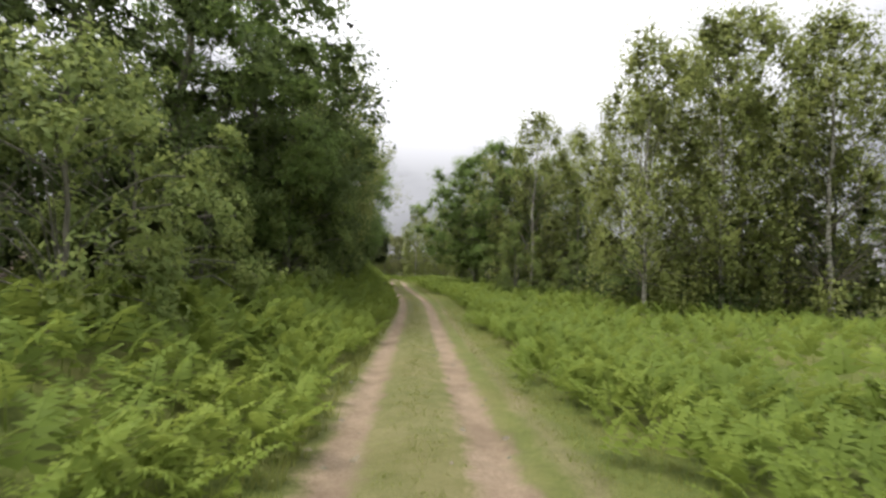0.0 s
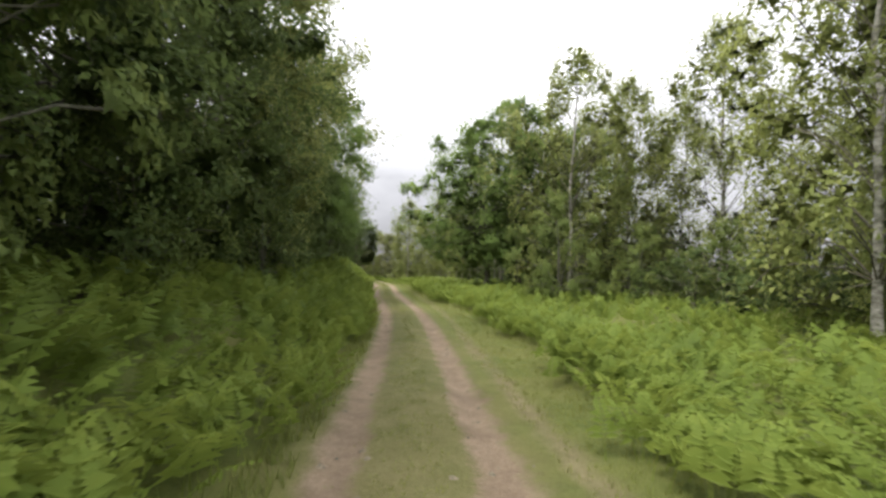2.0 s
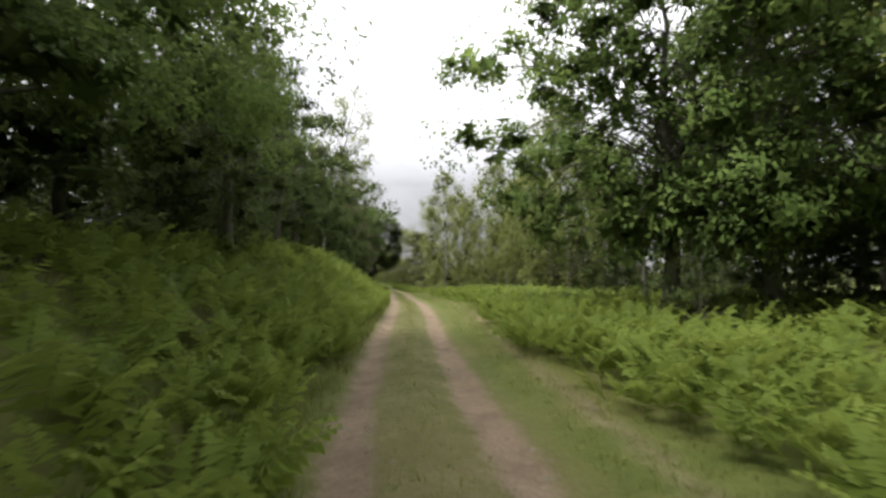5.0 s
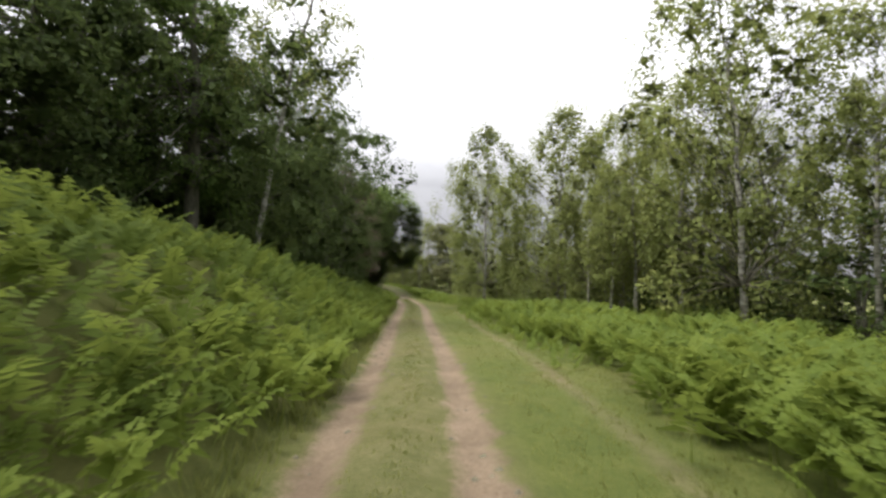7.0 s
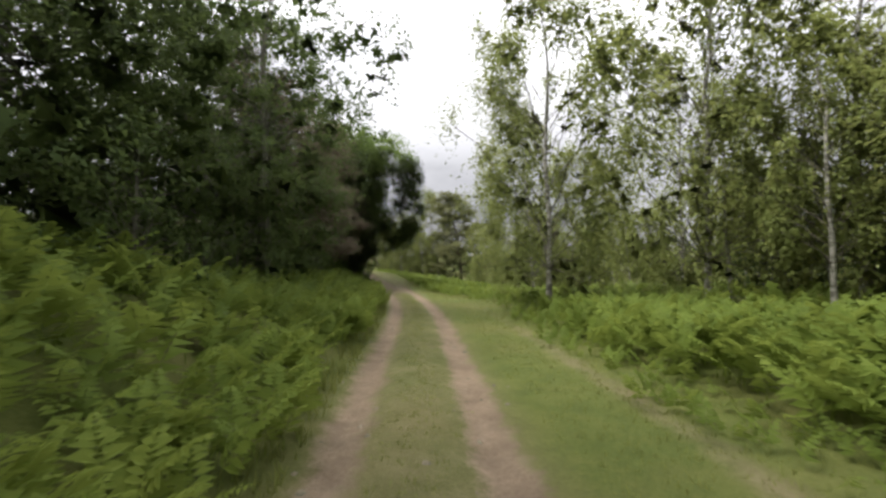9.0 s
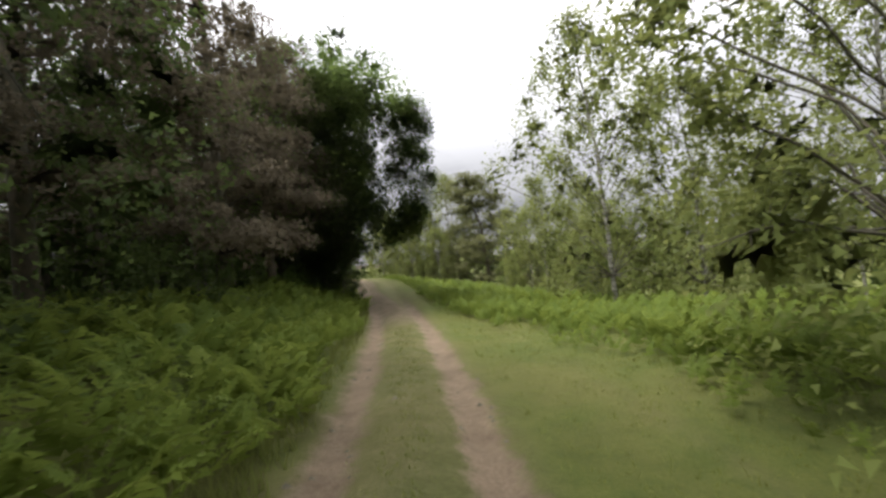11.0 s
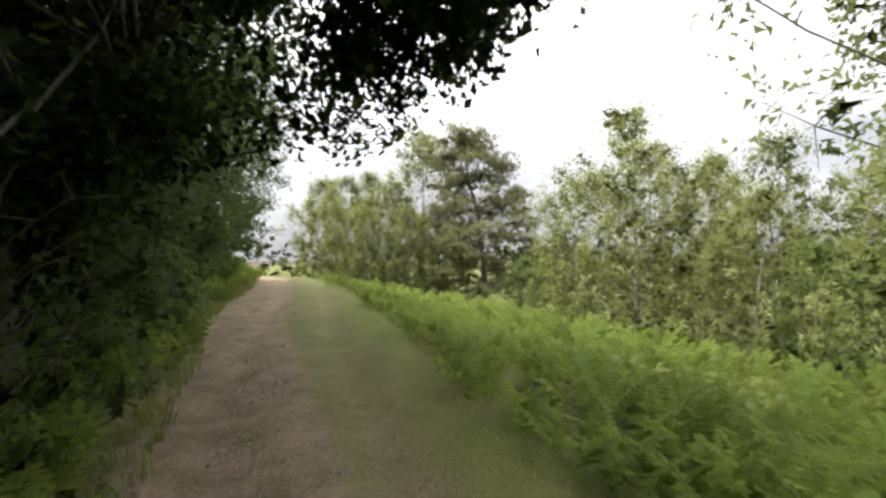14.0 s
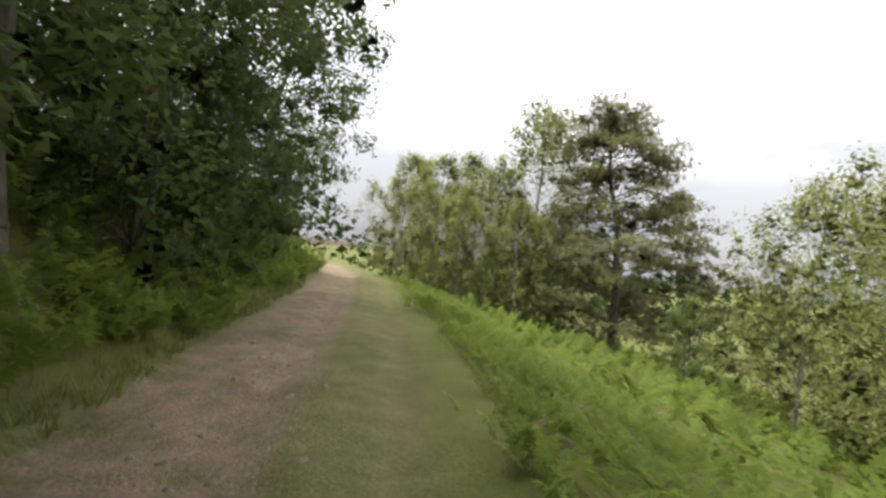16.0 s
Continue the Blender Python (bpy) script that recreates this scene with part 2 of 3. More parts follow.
def ground_material():
    m, n, l = nodes_of("track_and_turf")
    uv = n.new("ShaderNodeUVMap")
    uv.uv_map = "lie"
    sep = n.new("ShaderNodeSeparateXYZ")
    l.new(uv.outputs["UV"], sep.inputs[0])
    tc = n.new("ShaderNodeTexCoord")
    pos = tc.outputs["Object"]
    big, mid, fine = noise_node(n, l, 0.35, 4, 0.6, pos), noise_node(n, l, 2.2, 5, 0.65, pos), noise_node(n, l, 22.0, 5, 0.7, pos)
    grit = noise_node(n, l, 90.0, 3, 0.7, pos)
    u = maths(n, l, "ADD", sep.outputs[0], maths(n, l, "MULTIPLY_ADD", mid, 0.55, -0.275))
    u = maths(n, l, "ADD", u, maths(n, l, "MULTIPLY_ADD", fine, 0.16, -0.08))

    def band(centre, half, soft):
        d = maths(n, l, "ABSOLUTE", maths(n, l, "SUBTRACT", u, centre))
        r = n.new("ShaderNodeMapRange")
        r.interpolation_type = "SMOOTHSTEP"
        l.new(d, r.inputs[0])
        for key, v in ((1, half - soft), (2, half + soft), (3, 1.0), (4, 0.0)):
            r.inputs[key].default_value = v
        return r.outputs[0]

    sand = ramp_node(n, l, maths(n, l, "MULTIPLY_ADD", fine, 0.6, maths(n, l, "MULTIPLY", mid, 0.4)), [(0.32, (0.145, 0.106, 0.068)), (0.5, (0.228, 0.174, 0.118)), (0.68, (0.310, 0.246, 0.175))])
    sand = mix_node(n, l, maths(n, l, "MULTIPLY", grit, 0.22), sand, (0.15, 0.108, 0.075))
    damp = ramp_node(n, l, noise_node(n, l, 0.9, 5, 0.7, pos), [(0.47, (0, 0, 0)), (0.62, (1, 1, 1))])
    sand = mix_node(n, l, maths(n, l, "MULTIPLY", damp, 0.5), sand, (0.115, 0.084, 0.054))
    turf = ramp_node(n, l, maths(n, l, "MULTIPLY_ADD", fine, 0.55, maths(n, l, "MULTIPLY", mid, 0.45)), [(0.3, (0.049, 0.070, 0.013)), (0.5, (0.088, 0.110, 0.023)), (0.7, (0.142, 0.147, 0.042))])
    turf = mix_node(n, l, maths(n, l, "MULTIPLY", ramp_node(n, l, big, [(0.42, (0, 0, 0)), (0.62, (1, 1, 1))]), 0.32), turf, (0.17, 0.145, 0.055))
    litter = ramp_node(n, l, fine, [(0.3, (0.030, 0.024, 0.015)), (0.55, (0.075, 0.056, 0.034)), (0.75, (0.12, 0.095, 0.06))])
    worn = maths(n, l, "MULTIPLY", band(0.06, 1.2, 0.35), maths(n, l, "MULTIPLY", mid, 0.5))
    ruts = maths(n, l, "MAXIMUM", band(-0.74, 0.26, 0.17), band(0.86, 0.27, 0.15))
    drift = n.new("ShaderNodeMapRange")
    l.new(sep.outputs[1], drift.inputs[0])
    for key, v in ((1, 28.0), (2, 74.0), (3, 1.65), (4, 3.0)):
        drift.inputs[key].default_value = v
    fade = n.new("ShaderNodeMapRange")
    l.new(sep.outputs[1], fade.inputs[0])
    for key, v in ((1, 90.0), (2, 101.0), (3, 0.85), (4, 0.1)):
        fade.inputs[key].default_value = v
    side = maths(n, l, "MULTIPLY", band(drift.outputs[0], 0.15, 0.18), maths(n, l, "MULTIPLY", big, fade.outputs[0]))
    late, bend = n.new("ShaderNodeMapRange"), n.new("ShaderNodeMapRange")
    for node, values in ((late, (107.0, 114.0, 0.0, 1.0)), (bend, (113.0, 126.0, -0.05, -1.2))):
        l.new(sep.outputs[1], node.inputs[0])
        for key, v in enumerate(values):
            node.inputs[key + 1].default_value = v
    spill = maths(n, l, "MULTIPLY", maths(n, l, "MULTIPLY", band(bend.outputs[0], 1.02, 0.3), late.outputs[0]), maths(n, l, "MULTIPLY_ADD", mid, 1.6, 0.05))
    gone = n.new("ShaderNodeMapRange")
    l.new(sep.outputs[1], gone.inputs[0])
    for key, v in ((1, 115.0), (2, 121.0), (3, 1.0), (4, 0.25)):
        gone.inputs[key].default_value = v
    ruts = maths(n, l, "MULTIPLY", ruts, gone.outputs[0])
    bare = maths(n, l, "MINIMUM", maths(n, l, "MAXIMUM", maths(n, l, "MAXIMUM", maths(n, l, "MAXIMUM", ruts, worn), side), spill), 1.0)
    col = mix_node(n, l, bare, turf, sand)
    r = n.new("ShaderNodeMapRange")
    l.new(u, r.inputs[0])
    for key, v in ((1, -6.2), (2, -4.4), (3, 1.0), (4, 0.0)):
        r.inputs[key].default_value = v
    col = mix_node(n, l, r.outputs[0], col, litter)
    p, o, b = n.new("ShaderNodeBsdfPrincipled"), n.new("ShaderNodeOutputMaterial"), n.new("ShaderNodeBump")
    b.inputs["Strength"].default_value, b.inputs["Distance"].default_value = 0.9, 0.05
    l.new(maths(n, l, "MULTIPLY_ADD", grit, 0.3, fine), b.inputs["Height"])
    l.new(b.outputs[0], p.inputs["Normal"])
    l.new(col, p.inputs["Base Color"])
    p.inputs["Roughness"].default_value = 0.93
    p.inputs["Specular IOR Level"].default_value = 0.2
    l.new(p.outputs[0], o.inputs["Surface"])
    return m


def make_ground():
    """One sheet, fine along the track and coarse far off."""
    us = np.concatenate([-np.geomspace(900, 9, 20), np.arange(-8, -2.4, 0.5), np.arange(-2.4, 3.6, 0.15), np.arange(3.6, 12, 0.6), np.geomspace(12.5, 900, 20)])
    ys = np.concatenate([-np.geomspace(800, 9, 10), np.arange(-8, 150, 0.5), np.arange(150, 200, 1.5), np.geomspace(202, 1500, 18)])
    U, Y = np.meshgrid(us, ys)
    X = U + way_x(Y)
    Z = ground_z(X, Y)
    w = len(us)
    i = (np.arange(len(ys) - 1)[:, None] * w + np.arange(w - 1)[None]).ravel()
    me = raw_mesh("ground", np.stack([X, Y, Z], -1), np.stack([i, i + 1, i + w + 1, i + w], 1), ground_material(), True, np.stack([(U - smooth(Y, SIDE_Y, SHIFT)).ravel(), Y.ravel()], 1))
    return tagged(new("ground", me), "sandy two-rut track with grassy middle through heath and woodland", "ground", kind="structure")


make_ground()


# ---- plants ----
def unit(v):
    return v / np.maximum(np.linalg.norm(v, axis=-1, keepdims=True), 1e-9)


def tube(points, radii, sides=6):
    """Rings along a line, as quads."""
    points, radii = np.asarray(points, float), np.asarray(radii, float)
    along = unit(np.gradient(points, axis=0))
    a = unit(np.cross(along, np.where(np.abs(along[:, :1]) > 0.9, [[0, 1.0, 0]], [[1.0, 0, 0]])))
    b = np.cross(along, a)
    ang = np.linspace(0, 2 * np.pi, sides, endpoint=False)
    ring = points[:, None] + radii[:, None, None] * (np.cos(ang)[None, :, None] * a[:, None] + np.sin(ang)[None, :, None] * b[:, None])
    i = np.arange(len(points) - 1)[:, None] * sides
    j, k = np.arange(sides)[None], (np.arange(sides)[None] + 1) % sides
    return ring.reshape(-1, 3), np.stack([i + j, i + k, i + sides + k, i + sides + j], -1).reshape(-1, 4)


def joined(pieces):
    verts, faces, gaze, n = [], [], [], 0
    for v, f, *rest in pieces:
        verts.append(v)
        faces.append(f + n)
        gaze += rest
        n += len(v)
    return (np.concatenate(verts), np.concatenate(faces), np.concatenate(gaze)) if gaze else (np.concatenate(verts), np.concatenate(faces))


def leaves(rng, centres, size, droop, kind, outward=None):
    """Leaf blades at the given points: broad ones that face outward and up more or less, or slim needle tufts. Corners, faces, and the way each corner looks."""
    n = len(centres)
    outward = np.zeros((n, 3)) if outward is None else unit(outward)
    face = unit(rng.normal(size=(n, 3)) * 0.55 + outward * 0.9 + np.array([[0, 0, 0.55]]))
    out = rng.normal(size=(n, 3)) + outward * 0.3
    out[:, 2] -= droop * 1.4
    out = unit(out - face * (out * face).sum(1, keepdims=True) * 0.85)
    side = unit(np.cross(out, face))
    ln = size * rng.uniform(0.6, 1.4, (n, 1))
    wide = ln * {"broad": 0.36, "needle": 0.12, "tuft": 0.13, "oval": 0.34}[kind]
    low = centres - out * ln * 0.45
    gaze = unit(face * 0.8 + outward * 1.1 + np.array([[0, 0, 0.45]]))
    if kind == "oval":
        mid = centres + out * ln * rng.uniform(-0.15, 0.1, (n, 1))
        verts = np.stack([low, mid - side * wide - face * wide * 0.3, centres + out * ln * 0.55, mid + side * wide - face * wide * 0.3], 1).reshape(-1, 3)
        quad = np.arange(4 * n).reshape(-1, 4)
        return verts, np.stack([quad[:, [0, 1, 2]], quad[:, [0, 2, 3]]], 1).reshape(-1, 3), np.repeat(gaze, 4, 0)
    bulge = low + out * ln * rng.uniform(0.15, 0.6, (n, 1)) + side * wide * (1.4 if kind == "broad" else 1.8)
    verts = np.stack([low - side * wide * 0.12, bulge, centres + out * ln * 0.55], 1).reshape(-1, 3)
    return verts, np.arange(3 * n).reshape(-1, 3), np.repeat(gaze, 3, 0)


def lobed(rng, centres, size, droop, outward=None):
    """Whole sprays of leaves: lobed outlines folded a little along the middle."""
    n = len(centres)
    out = rng.normal(size=(n, 3))
    out[:, 2] = out[:, 2] * 0.6 - droop
    out = unit(out)
    outward = np.zeros((n, 3)) if outward is None else unit(outward)
    face = unit(rng.normal(size=(n, 3)) * 0.7 + outward * 0.6 + np.array([[0, 0, 0.8]]))
    side = unit(np.cross(out, face))
    lift = np.cross(side, out)
    ln = size * rng.uniform(0.65, 1.35, (n, 1))
    ring = [(-0.5, 0.0), (-0.22, 0.13), (-0.30, 0.42), (-0.02, 0.20), (0.10, 0.46), (0.20, 0.16), (0.5, 0.0)]
    verts = []
    for sign in (1, -1):
        for a, b in ring:
            b = b * rng.uniform(0.75, 1.25, (n, 1))
            verts.append(centres + out * ln * a + side * ln * b * sign - lift * ln * b * 0.35)
    v = np.stack(verts, 1).reshape(-1, 3)
    half = np.array([[0, 3, 1], [1, 3, 2], [0, 6, 3], [3, 6, 5], [3, 5, 4]])
    one = np.concatenate([half, half[:, ::-1] + 7])
    gaze = unit(face * 0.6 + outward + np.array([[0, 0, 0.4]]))
    return v, (np.arange(n)[:, None, None] * 14 + one[None]).reshape(-1, 3), np.repeat(gaze, 14, 0)


def tree_parts(kind, seed, tall, spread, base, boughs, sprays, per, size, core, puff):
    """Trunk, limbs and crown of one tree standing at the origin. Each bough ends in a clump: sprays of small leaves round it, and denser foliage in its heart."""
    rng = np.random.default_rng(seed)
    steps = np.linspace(0, 1, 12)
    bend = np.cumsum(rng.normal(0, 0.013 * tall, (12, 2)), 0) * np.linspace(0, 1, 12)[:, None]
    top = 0.97 if kind in ("birch", "pine") else 0.8
    axis = np.column_stack([bend, steps * tall * top])
    girth = {"birch": 0.0075, "oak": 0.019, "pine": 0.017, "shrub": 0.010}[kind] * tall
    radii = girth * (1 - steps) ** 0.8 + 0.012
    radii[0] *= 1.35
    trunk = [tube(axis, radii, 8)]
    limbs = []
    if kind == "shrub":
        for k in range(6):
            a = rng.uniform(0, 6.28)
            reach = rng.uniform(0.3, 0.8) * spread
            q = np.linspace(0, 1, 5)[:, None]
            line = np.hstack([q ** 1.4 * math.cos(a) * reach, q ** 1.4 * math.sin(a) * reach, q * tall * rng.uniform(0.6, 0.95)])
            trunk.append(tube(line, girth * 0.5 * (1.05 - q[:, 0]), 4))
    f = np.sort(rng.uniform(0, 1, boughs) ** {"oak": 1.25, "shrub": 1.2}.get(kind, 1.0))
    if kind == "pine":
        f = np.clip((np.floor(f * 12) + rng.normal(0.5, 0.28, boughs)) / 12, 0, 1)
    zc = base + (tall - base) * f * 0.97
    if kind == "birch":
        env = spread * (0.35 + 0.65 * np.sin(np.pi * np.clip(f * 0.86 + 0.12, 0, 1)) ** 0.7)
        env *= np.where(f > 0.75, 1 - (f - 0.75) * 2.5, 1)
    elif kind == "pine":
        env = spread * np.clip(1.03 - 0.76 * f ** 1.9, 0.2, 1) * (0.8 + 0.2 * np.sin(f * 40))
    elif kind == "shrub":
        env = spread * np.sqrt(np.clip(1 - (f * 1.02) ** 2.4, 0.03, 1))
    else:
        env = spread * np.sqrt(np.clip(1 - (2 * f * 0.97 - 0.9) ** 2 * np.where(f < 0.46, 0.5, 0.92), 0.05, 1))
    az = np.arange(boughs) * 2.39996 + rng.normal(0, 0.4, boughs)
    rad = env * rng.uniform(0.3, 1.0, boughs) ** 0.5 * (1 + 0.2 * np.sin(2 * az + seed) + 0.12 * np.sin(3 * az + 2 * seed))
    ax = np.array([np.interp(zc * 0.92, axis[:, 2], axis[:, k]) for k in (0, 1)]).T
    centre = np.column_stack([ax[:, 0] + rad * np.cos(az), ax[:, 1] + rad * np.sin(az), zc])
    own = np.repeat(np.arange(boughs), sprays)
    room = spread * puff * rng.uniform(0.7, 1.3, (boughs, 1))
    shape = np.array({"birch": (0.9, 0.9, 1.2), "oak": (1.1, 1.1, 0.75), "pine": (1.2, 1.2, 0.5), "shrub": (1, 1, 0.85)}[kind])
    d = unit(rng.normal(size=(len(own), 3)) + np.array([[0, 0, 0.3]]))
    twig = centre[own] + d * room[own] * shape * rng.uniform(0.5, 1.05, (len(own), 1))
    for k, (c, r) in enumerate(zip(centre, rad)):
        start = max((rng.uniform(0.2, 0.5) if kind == "oak" else 0.12) * tall, c[2] - r * {"birch": 0.85, "oak": 0.45, "shrub": 0.5, "pine": 0.05}[kind])
        start = min(start, tall * top * 0.97)
        p0 = np.array([np.interp(start, axis[:, 2], axis[:, j]) for j in range(3)])
        q = np.linspace(0, 1, 5 if size < 0.3 else 3)[:, None]
        arch = np.array([0, 0, 1]) * np.sin(np.pi * q) * r * (0.16 if kind != "birch" else 0.10)
        thick = np.interp(start, axis[:, 2], radii) * (0.2 if kind in ("pine", "oak") else 0.22)
        limbs.append(tube(p0 + (c - p0) * q + arch + rng.normal(0, 0.03 * r, (len(q), 3)) * np.sin(np.pi * q), np.linspace(thick, 0.014, len(q)), 4 if size < 0.3 else 3))
        for e in (twig[own == k][::3] if size < 0.3 and kind != "shrub" else ()):
            limbs.append(tube(np.stack([c, e]), [0.013, 0.005], 3))
    at = np.repeat(np.arange(len(twig)), np.maximum(3, (per * rng.uniform(0.5, 1.5, len(twig))).astype(int)))
    n = len(at)
    g = rng.normal(size=(n, 3))
    g *= np.minimum(1.0, 1.8 / np.maximum(np.linalg.norm(g, axis=1), 1e-6))[:, None]
    hub = centre[own[at]]
    stem = np.column_stack([ax[own[at]], zc[own[at]] - 0.2 * spread])
    pts = twig[at] + g * room[own[at]] * shape * 0.27
    away = unit((pts - hub) / shape) + unit(hub - stem) * 0.45
    if kind == "birch":
        pts[:, 2] -= rng.exponential(1.0, n) * room[own[at], 0] * 0.75 * (rng.uniform(size=n) < 0.5)
        blades = leaves(rng, pts, size, 0.8, "broad", away)
    elif kind == "pine":
        pts = np.repeat(pts, 4, 0) + rng.normal(0, 0.06, (4 * n, 3))
        blades = leaves(rng, pts, size, -0.35, "needle", np.repeat(away, 4, 0))
    else:
        blades = leaves(rng, pts, size, 0.25, "broad", away)
    deep = np.repeat(np.arange(boughs), core)
    g = rng.normal(size=(len(deep), 3))
    inward = unit(np.column_stack([ax[deep], zc[deep]]) - centre[deep])
    heart = centre[deep] + (g * shape * 0.28 + inward * 0.25) * room[deep]
    heart = lobed(rng, heart, room[deep] * {"birch": 0.48, "pine": 0.5}.get(kind, 0.56), 0.3, np.array([[0, 0, 0.9]]) - inward)
    return joined(trunk), joined(limbs), joined([blades, heart]), len(blades[1])


KINDS = {
    # form, tall, spread, crown base, clumps, sprays, leaves a spray, leaf length, heart sprays, clump size, leaf, bark, limb bark, label, category
    "birch": ("birch", 14.0, 4.0, 1.0, 86, 9, 19, 0.165, 9, 0.2, "M_BIRCH_LEAF", "M_BIRCH_BARK", "M_TWIG_BARK", "silver birch with pale trunk and drooping light green foliage", "birch tree"),
    "bare_birch": ("birch", 12.0, 1.5, 6.0, 16, 4, 18, 0.16, 2, 0.26, "M_BIRCH_LEAF", "M_BIRCH_BARK", "M_TWIG_BARK", "slender birch with pale leaning trunk at the wood's edge", "birch tree"),
    "tall_birch": ("birch", 14.0, 2.5, 6.0, 30, 7, 20, 0.15, 3, 0.22, "M_BIRCH_LEAF", "M_BIRCH_BARK", "M_TWIG_BARK", "tall leaning birch with pale trunk and high thin crown", "birch tree"),
    "slim_birch": ("birch", 12.0, 2.2, 3.4, 42, 7, 20, 0.17, 7, 0.25, "M_BIRCH_LEAF", "M_BIRCH_BARK", "M_TWIG_BARK", "slender silver birch with white trunk and thin crown", "birch tree"),
    "oak": ("oak", 14.0, 5.4, 2.4, 140, 10, 22, 0.175, 11, 0.175, "M_OAK_LEAF", "M_OAK_BARK", "M_OAK_BARK", "broad oak in full green leaf with spreading limbs", "oak tree"),
    "hanging_oak": ("oak", 13.0, 6.8, 1.0, 200, 11, 20, 0.18, 4, 0.15, "M_OAK_LEAF", "M_OAK_BARK", "M_OAK_BARK", "broad oak whose low boughs reach out over the track", "oak tree"),
    "shade_tree": ("oak", 14.0, 4.5, 0.7, 82, 8, 17, 0.18, 9, 0.195, "M_SHADED_LEAF", "M_OAK_BARK", "M_OAK_BARK", "dense broadleaf tree at the wood's edge, green darkened for shade", "tree"),
    "back_tree": ("oak", 14.0, 4.2, 0.6, 36, 3, 9, 0.28, 7, 0.245, "M_SHADED_LEAF", "M_OAK_BARK", "M_OAK_BARK", "leafy green tree standing back in the wood", "tree"),
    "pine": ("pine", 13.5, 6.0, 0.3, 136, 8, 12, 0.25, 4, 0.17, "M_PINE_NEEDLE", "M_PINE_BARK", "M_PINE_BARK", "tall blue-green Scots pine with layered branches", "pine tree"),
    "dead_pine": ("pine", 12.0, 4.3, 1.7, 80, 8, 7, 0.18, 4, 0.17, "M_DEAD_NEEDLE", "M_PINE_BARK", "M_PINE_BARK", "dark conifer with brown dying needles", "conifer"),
    "thicket": ("shrub", 3.0, 1.8, 0.1, 20, 5, 11, 0.17, 5, 0.27, "M_SHADED_LEAF", "M_OAK_BARK", "M_OAK_BARK", "low thicket under the trees, green darkened for shade", "bush"),
    "dark_bush": ("shrub", 4.2, 2.0, 0.1, 30, 6, 13, 0.14, 5, 0.23, "M_SHADED_LEAF", "M_OAK_BARK", "M_OAK_BARK", "leafy bush filling dark space under the edge trees, shade put into its green", "bush"),
    "shrub": ("shrub", 3.6, 1.9, 0.3, 32, 8, 26, 0.10, 5, 0.22, "M_SHRUB_LEAF", "M_OAK_BARK", "M_OAK_BARK", "leafy light green hazel-like bush on the bank", "bush"),
}
MATERIALS = {"M_BIRCH_LEAF": M_BIRCH_LEAF, "M_OAK_LEAF": M_OAK_LEAF, "M_SHADED_LEAF": M_SHADED_LEAF, "M_PINE_NEEDLE": M_PINE_NEEDLE, "M_DEAD_NEEDLE": M_DEAD_NEEDLE,
             "M_SHRUB_LEAF": M_SHRUB_LEAF, "M_BIRCH_BARK": M_BIRCH_BARK, "M_OAK_BARK": M_OAK_BARK, "M_PINE_BARK": M_PINE_BARK, "M_TWIG_BARK": M_TWIG_BARK}
grown = {}


def cleared(part, m, way, fine=0):
    """What passing cars and shade have left of a tree's part. over: boughs hang high over the track; edge: the crown ends beside the track and thins towards the wood; near: nothing is lost.
    Beside the track the foliage is in single small leaves."""
    v, f, *gaze = part
    at = v[f].mean(1) @ np.array(m.to_3x3()).T + np.array(m.translation)
    u = at[:, 0] - way_x(at[:, 1])
    over = at[:, 2] - ground_z(at[:, 0], at[:, 1])
    own = m.translation.x - float(way_x(m.translation.y))
    rng = np.random.default_rng(77)
    keep = np.full(len(f), True)
    if way == "over":
        keep = u < np.minimum(np.interp(over, [0, 1.2, 2.5, 3.2, 5.5], [-3.2, -2.7, -2.0, 1.4, 2.8]), np.maximum(-0.6, 0.9 * (at[:, 1] - 115.2)))
        keep &= (u < -2.8) | ((at[:, 1] < 123.5) & (over > 1.95 + 0.62 * (at[:, 1] - 119.75)))
    elif way == "edge":
        keep = u < np.interp(over, [0, 2.5, 5.5, 9.0], [-2.9, -1.9, -1.0, 0.2] if m.translation.y > 103 else [-4.2, -3.2, -1.4, 0.2])
    if not gaze:
        return v, f[keep & (u < (-1.6 if way == "over" else own + 0.9))]
    small = np.arange(len(f)) < fine
    if way == "edge":
        keep &= ~(small & (u < own - 1.0) & (rng.uniform(size=len(f)) < (0.2 if own > -5.5 else 0.55)))
    near = keep & ((u > -3.6) & (over < 10.5) if way == "over" else (np.abs(u) < 6.0) & (over < (10.5 if way == "near" else 6.5)) & (m.to_scale().z > 0.7))
    if way != "over":
        near &= small | (np.abs(u) < 3.4)
    if not near.any():
        return v, f[keep], *gaze
    pieces = [(v, f[keep & ~near], *gaze)]
    for lot, count, length, spread, kind in ((near & small, 5, 0.115, 0.13, "oval"), (near & ~small, 2, 0.14, 0.10, "oval")) if way == "over" else ((near & small, 3, 0.11, 0.07, "broad"),):
        spots = np.repeat(v[f[lot]].mean(1), count, 0)
        pieces.append(leaves(rng, spots + rng.normal(0, spread, spots.shape), length, 0.35, kind, np.repeat(gaze[0][f[lot][:, 0]], count, 0)))
    return joined(pieces)


